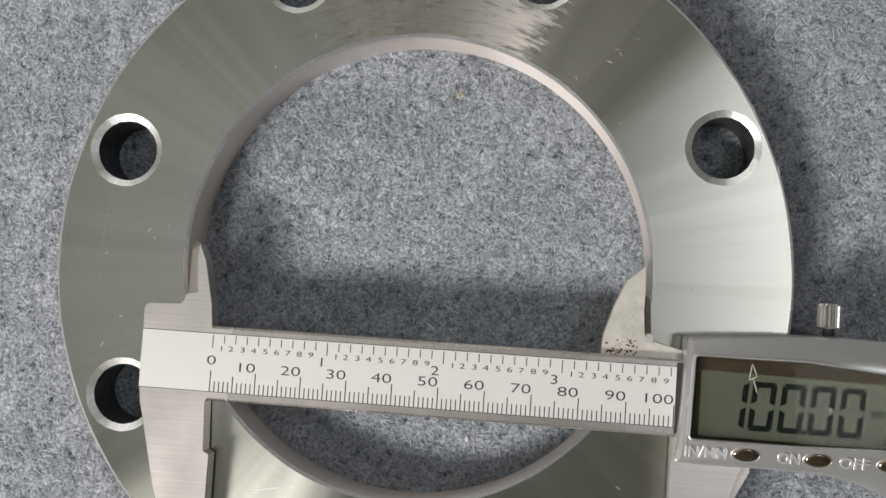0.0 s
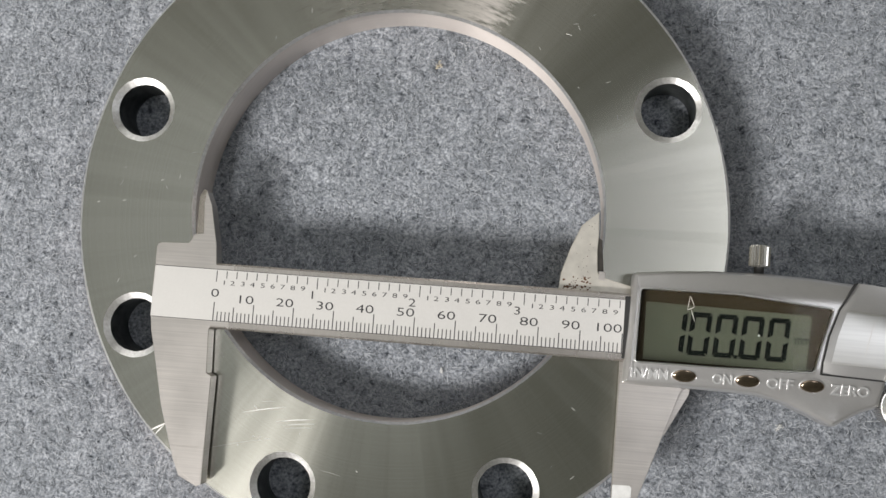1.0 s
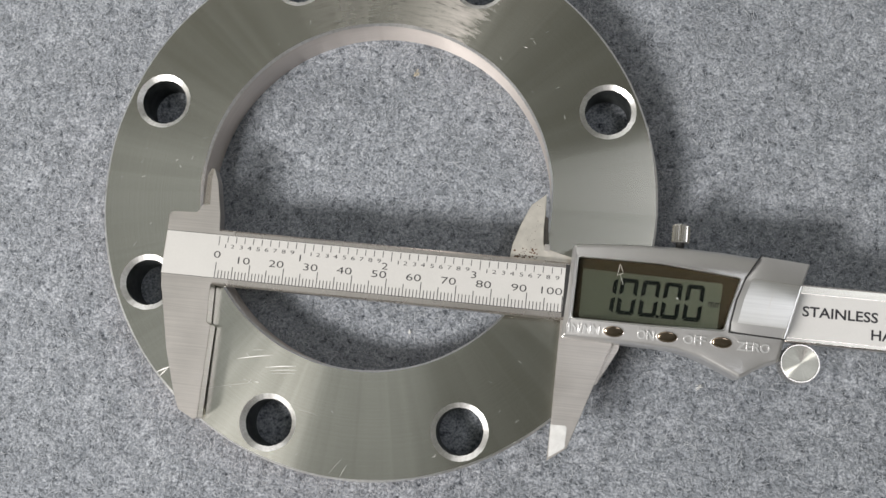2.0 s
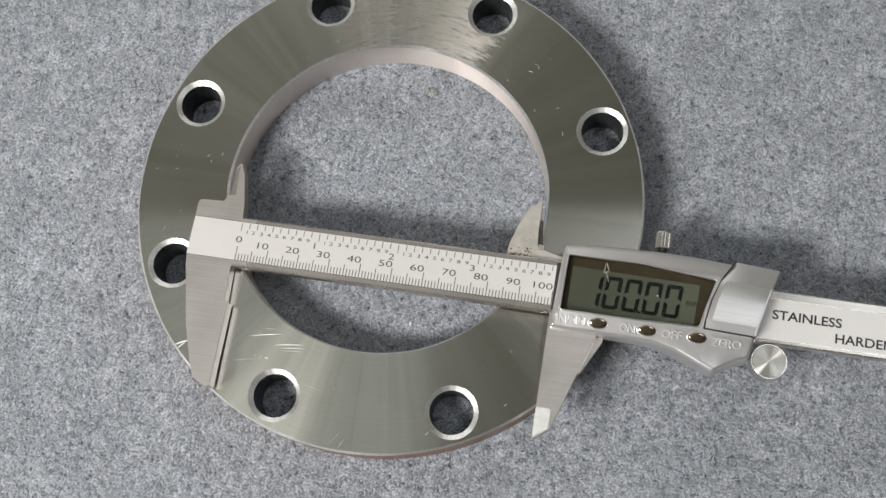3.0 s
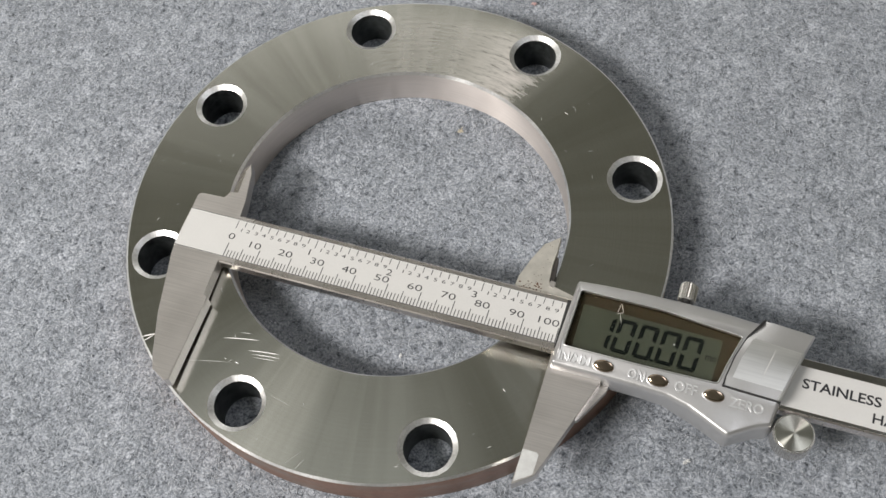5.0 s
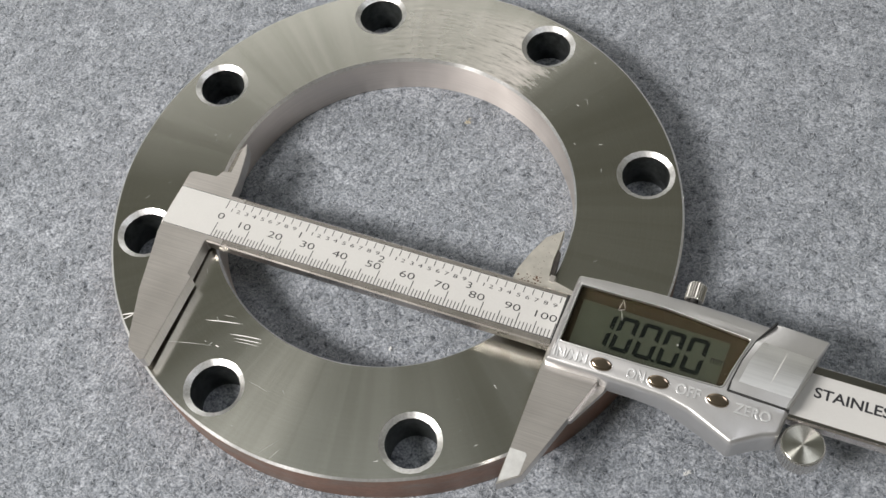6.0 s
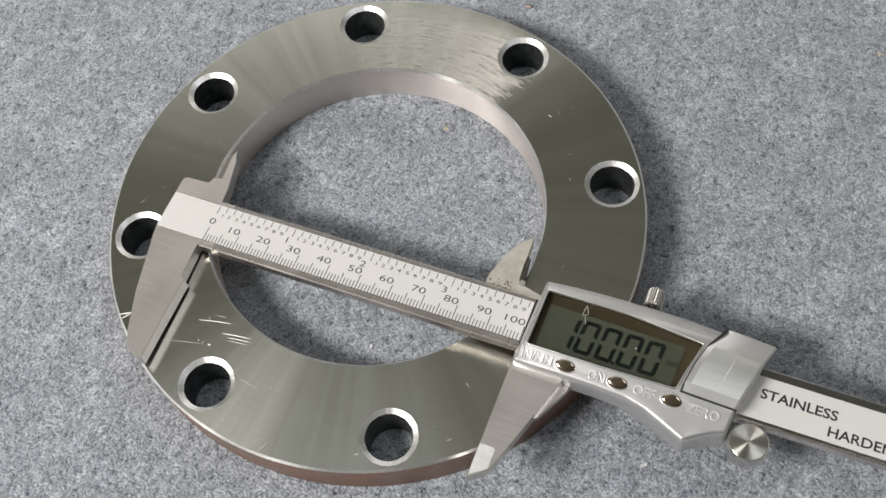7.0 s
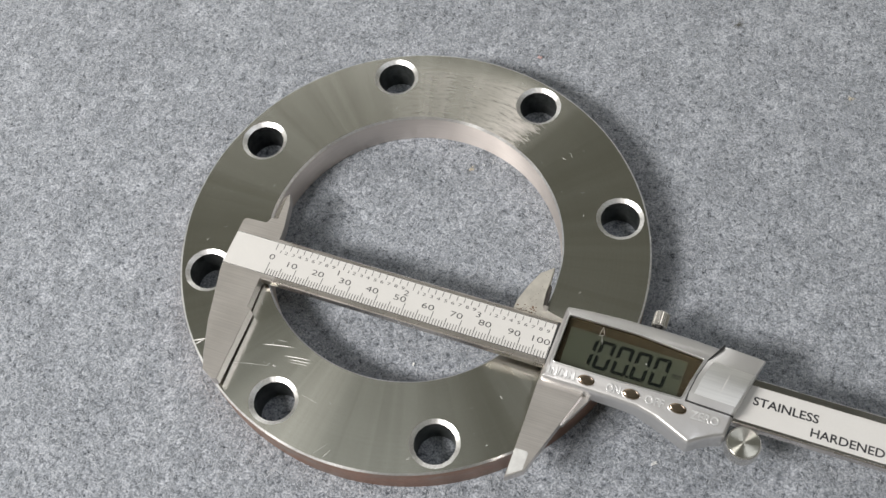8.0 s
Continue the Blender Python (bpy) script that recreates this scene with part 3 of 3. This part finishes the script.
def segment_digit(bm, x, y, w, h, lit, z, slant=0.12, th=1.05):
    """Seven-segment figure; lit: letters a..g."""
    g = 0.16
    t = th / 2
    mid = h / 2

    def bar(pts):
        lo = [bm.verts.new((x + px + slant * py, y + py, z)) for px, py in pts]
        bm.faces.new(lo)

    def horizontal(py, inward):
        a, b = g + t, w - g - t
        bar([(a - t * 0.8, py - inward * t), (b + t * 0.8, py - inward * t), (b - t * 0.4, py + inward * t), (a + t * 0.4, py + inward * t)])

    def upright(px, y0, y1, inward):
        bar([(px - inward * t, y0 + 0.35), (px - inward * t, y1 - 0.35), (px + inward * t, y1 - t - 0.35), (px + inward * t, y0 + t + 0.35)])
    if "a" in lit:
        horizontal(h - t, -1)
    if "d" in lit:
        horizontal(t, 1)
    if "f" in lit:
        upright(t, mid, h, 1)
    if "e" in lit:
        upright(t, 0, mid, 1)
    if "b" in lit:
        upright(w - t, mid, h, -1)
    if "c" in lit:
        upright(w - t, 0, mid, -1)


for k, (x, lit) in enumerate(((109.1, "bc"), (114.75, "abcdef"), (120.75, "abcdef"), (126.75, "abcdef"), (132.75, "abcdef"))):
    bm = bmesh.new()
    segment_digit(bm, x, 0.75, 4.95, 10.2, lit, FACE - 1.92, slant=0.09, th=1.2)
    part("display_digit", bm, SEGMENT, display)
bm = bmesh.new()
box(bm, 125.8, 126.65, 0.75, 1.6, FACE - 2.02, FACE - 1.92)
part("decimal_point", bm, SEGMENT, display)
part("unit_mark", letters_fit("mm", 139.6, 143.0, 5.2, 2.2, FACE - 1.9, 0.01, 0.03), GHOST, display)

# battery cover at the rear of the housing
bm = bmesh.new()
us = [((152.8, 20.35), (165.9, 19.35)), ((149.2, 13.9), (163.9, 12.95)), ((148.8, 13.1), (163.7, 12.4)), ((147.0, 7.5), (162.3, 7.0)),
      ((146.0, 2.2), (160.9, 1.5)), ((145.8, 1.4), (160.7, 1.0)), ((145.6, -1.2), (160.2, -1.75))]
zs = [3.4, FACE + 0.35, FACE + 0.70, FACE + 0.78, FACE + 0.70, FACE + 0.55, FACE - 0.05]
rowsv = []
for (a, b), z in zip(us, zs):
    rowsv.append([bm.verts.new((a[0] + (b[0] - a[0]) * s, a[1] + (b[1] - a[1]) * s, z - drop)) for s, drop in ((0, 0.45), (0.15, 0.05), (0.5, 0), (0.97, 0.05), (1, 0.6))])
low = [[bm.verts.new((v.co.x, v.co.y, FACE - 2.6)) for v in r] for r in (rowsv[0], rowsv[-1])]
for r, q in zip(rowsv, rowsv[1:]):
    for i in range(4):
        bm.faces.new((r[i], r[i + 1], q[i + 1], q[i]))
for r, q in ((rowsv[0], low[0]), (rowsv[-1], low[1])):
    for i in range(4):
        bm.faces.new((r[i], r[i + 1], q[i + 1], q[i]))
for i in (0, 4):
    bm.faces.new([r[i] for r in rowsv] + [low[1][i], low[0][i]])
cover = soften(part("battery_cover", bm, SILVER, caliper, "smooth silver battery cover"))
bm = bmesh.new()
sheet = [[bm.verts.new((a[0] + (b[0] - a[0]) * k, a[1] + (b[1] - a[1]) * k, z + 0.06)) for k in (0.10, 0.5, 0.96)] for (a, b), z in zip(us[1:6], zs[1:6])]
for r, q in zip(sheet, sheet[1:]):
    for i in range(2):
        bm.faces.new((r[i], r[i + 1], q[i + 1], q[i]))
part("cover_plate", bm, FILM, cover, "bright satin metal plate", smooth=True)
bm = bmesh.new()
for a, b, z0, z1 in ((us[1][1], us[-1][1], zs[1], zs[-1]),):
    slab(bm, [(a[0] - 0.9, a[1]), (a[0] + 0.1, a[1]), (b[0] + 0.1, b[1]), (b[0] - 0.9, b[1])], FACE - 1.2, FACE + 0.75, 0.3)
part("cover_lip", bm, CHROME, cover, "bright rounded end lip")
bm = bmesh.new()
sliver(bm, 156.6, 12.0, 154.6, 3.0, 0.22, FACE + 0.84)
part("score_line", bm, SCRATCH, cover)
for name, pts in (("seam", [(152.8, 20.3), (149.2, 14.0), (147.0, 7.5), (145.9, 1.4), (145.6, -1.5), (145.2, -1.4), (145.5, 1.5), (146.6, 7.6), (148.8, 14.1), (152.4, 20.3)]),
                  ("seam", [(145.5, -1.1), (160.3, -1.6), (160.3, -2.0), (145.5, -1.5)])):
    bm = bmesh.new()
    slab(bm, pts, FACE - 2.0, FACE + 0.03, 0.02)
    part(name, bm, BLACK, cover)


def dome(bm, cx, cy, a, b, z, h, n=28):
    rings = [(1.0, 0.0), (0.96, 0.55), (0.82, 0.82), (0.55, 0.95), (0.25, 1.0)]
    ls = [add_loop(bm, [(cx + a * s * math.cos(2 * math.pi * i / n), cy + b * s * math.sin(2 * math.pi * i / n)) for i in range(n)], z + h * k) for s, k in rings]
    for p, q in zip(ls, ls[1:]):
        bridge(bm, p, q)
    fill(bm, [ls[-1]])


for x in (114.7, 129.2, 143.9):
    bm = bmesh.new()
    dome(bm, x, -4.25, 2.75, 1.45, FACE - 0.02, 0.6)
    b = part("button", sag(bm), BRONZE, caliper, "small oval bronze-tinted metal push button", smooth=True)
    bm = bmesh.new()
    l0, l1, l2 = (add_loop(bm, [(x + (2.75 + d) * math.cos(k * math.pi / 16), -4.25 + (1.45 + d) * math.sin(k * math.pi / 16)) for k in range(32)], z)
                  for d, z in ((0.32, FACE - 0.01), (0.2, FACE + 0.1), (0.0, FACE + 0.02)))
    bridge(bm, l0, l1)
    bridge(bm, l1, l2)
    part("button_rim", sag(bm), SILVER, caliper, smooth=True)
for word, x0, x1 in (("IN/MM", 102.4, 110.9), ("ON", 121.2, 125.7), ("OFF", 133.6, 139.6), ("ZERO", 148.0, 156.8)):
    part("lettering", sag(letters_fit(word, x0, x1, -5.4 if word != "ZERO" else -5.7, 2.25, FACE + 0.12, 0.5, 0.06)), RELIEF, caliper)


# locking screw, axis across the beam
def knurled(bm, r, z0, z1, n, depth, top=0.5):
    def ring(rr, d):
        return [((rr - (d if i % 2 else 0)) * math.cos(math.pi * i / n), (rr - (d if i % 2 else 0)) * math.sin(math.pi * i / n)) for i in range(2 * n)]
    ls = [add_loop(bm, ring(a, d), z) for a, d, z in ((r - 0.5, 0, z0), (r, depth, z0 + 0.3), (r, depth, z1 - 0.4), (r - 0.35, 0, z1), (r - top, 0, z1))]
    for a, b in zip(ls, ls[1:]):
        bridge(bm, a, b)
    fill(bm, [ls[0]])
    fill(bm, [ls[-1]])


bm = bmesh.new()
knurled(bm, 2.5, 0, 5.2, 22, 0.22)
bmesh.ops.transform(bm, matrix=pose(131.3, 22.9, -1.9, -90, 0, 0), verts=bm.verts[:])
part("locking_screw", bm, KNURL, caliper, "small knurled nickel locking screw")
bm = bmesh.new()
knurled(bm, 1.2, 0, 3.4, 12, 0.0)
bmesh.ops.transform(bm, matrix=pose(131.3, 20.0, -1.9, -90, 0, 0), verts=bm.verts[:])
part("screw_stem", bm, BLACK, caliper)

# thumb roller
bm = bmesh.new()
knurled(bm, 5.5, -6.0, 0.1, 44, 0.28, 0.7)
bmesh.ops.translate(bm, vec=(165.4, -7.4, 0), verts=bm.verts[:])
wheel = part("thumb_wheel", bm, KNURL, caliper, "knurled steel thumb wheel with turned face")
bm = bmesh.new()
l = [add_loop(bm, ring_pts(r, 48), z) for r, z in ((4.9, 0.0), (4.75, 0.12), (2.6, 0.20), (0.4, 0.26))]
for a, b in zip(l, l[1:]):
    bridge(bm, a, b)
fill(bm, [l[-1]])
cap = part("wheel_face", bm, WHEEL, wheel, "bright lathe-turned end face")
cap.location = (0.1654, -0.0074, 0.0001)

# ---- fibres of the felt ----
def make_fibres():
    rng = np.random.default_rng(7)
    n = 420000
    x, y = rng.uniform(-225, 185, n), rng.uniform(-130, 185, n)
    r = np.hypot(x, y)
    keep = (r < 52.5) | (r > 81.0)
    x, y = x[keep], y[keep]
    tuft = np.array([noise.noise((px * 0.42, py * 0.42, 0.3)) + 0.6 * noise.noise((px * 0.12, py * 0.12, 4.0)) for px, py in zip(x, y)])
    keep = rng.uniform(-0.75, 0.55, len(x)) < tuft
    x, y = x[keep], y[keep]
    n = len(x)
    a = rng.uniform(0, 2 * np.pi, n)
    bend = rng.normal(0, 0.42, n)
    seg = rng.uniform(0.25, 0.75, n)
    w = rng.uniform(0.03, 0.085, n)
    z0, lift = FELT_Z + rng.uniform(0.02, 0.40, n), rng.uniform(0.0, 0.75, n) ** 2
    P = []
    px, py = x.copy(), y.copy()
    for k in range(5):
        ang = a + bend * k
        z = z0 + lift * (1 - ((k - 2) / 2.0) ** 2)
        P.append((px.copy(), py.copy(), z, -np.sin(ang), np.cos(ang)))
        px, py = px + np.cos(ang) * seg, py + np.sin(ang) * seg
    V = np.empty((n, 5, 2, 3))
    for k, (qx, qy, qz, nx, ny) in enumerate(P):
        ww = w * (0.4 if k in (0, 4) else 1.0)
        V[:, k, 0] = np.stack((qx + nx * ww, qy + ny * ww, qz), -1)
        V[:, k, 1] = np.stack((qx - nx * ww, qy - ny * ww, qz), -1)
    base = (np.arange(n) * 10)[:, None, None]
    k = np.arange(4)[None, :, None] * 2
    F = base + k + np.array([0, 1, 3, 2])[None, None, :]
    me = bpy.data.meshes.new("felt_fibres")
    nf = n * 4
    me.vertices.add(n * 10)
    me.vertices.foreach_set("co", (V * MM).ravel().astype(np.float32))
    me.loops.add(nf * 4)
    me.loops.foreach_set("vertex_index", F.ravel().astype(np.int32))
    me.polygons.add(nf)
    me.polygons.foreach_set("loop_start", np.arange(0, nf * 4, 4, dtype=np.int32))
    me.update(calc_edges=True)
    me.materials.append(FIBRE)
    return tagged(new("felt_fibres", me), "loose curly grey and white fibres of the felt cloth", "felt fibres", kind="stuff")


make_fibres()


# ---- lint lying on the felt ----
def lint(x, y, size, colour, label):
    rnd = random.Random(int(x * 10 + y))
    bm = bmesh.new()
    for k in range(16):
        a, r = rnd.uniform(0, 6.28), abs(rnd.gauss(0, size * 0.5))
        q, z = rnd.uniform(0, 6.28), rnd.uniform(0.5, 1.1)
        px, py = r * math.cos(a), r * math.sin(a)
        pts = []
        for i in range(4):
            pts.append((px, py, z + 0.15 * math.sin(i)))
            q += rnd.uniform(-0.9, 0.9)
            px, py = px + 0.35 * size * math.cos(q), py + 0.35 * size * math.sin(q)
        left = [bm.verts.new((u - 0.09, v + 0.05, w)) for u, v, w in pts]
        right = [bm.verts.new((u + 0.09, v - 0.05, w - 0.04)) for u, v, w in pts]
        for i in range(3):
            bm.faces.new((left[i], left[i + 1], right[i + 1], right[i]))
    bmesh.ops.create_icosphere(bm, subdivisions=1, radius=size * 0.3, matrix=Matrix.Translation((0, 0, size * 0.25)))
    ob = thing_mesh("lint_speck", bm, colour)
    ob.location = (x * MM, y * MM, FELT_Z * MM)
    return tagged(ob, label, "lint", group="lint on the felt")


lint(8.2, 42.0, 0.9, SPECK, "tiny ochre speck of lint on the grey felt")
lint(138.0, 106.6, 1.0, SPECK, "tiny ochre speck of lint on the grey felt")
lint(10.4, -38.1, 0.5, WHITE_LINT, "tiny white speck of lint on the grey felt")
lint(95.7, -50.4, 0.7, WHITE_LINT, "tiny white speck of lint on the grey felt")
lint(20.4, 98.1, 0.8, PINK_LINT, "tiny pink speck of lint on the grey felt")
lint(92.0, 131.8, 2.2, DARK_LINT, "dark smudge of fluff on the grey felt")

# hairline scratches on the display glass
for a, b, c, d in ((114.4, 11.2, 114.9, 14.6), (114.9, 14.6, 116.0, 12.0), (114.4, 11.2, 116.0, 12.0), (115.2, 11.5, 116.2, 8.6)):
    bm = bmesh.new()
    sliver(bm, a, b, c, d, 0.13, FACE - 0.14)
    part("glass_scratch", bm, SCRATCH, glass)
bm = bmesh.new()
dome(bm, 131.0, 6.5, 0.22, 0.22, FACE - 0.15, 0.08, 10)
part("dust_grain", bm, SCRATCH, glass)
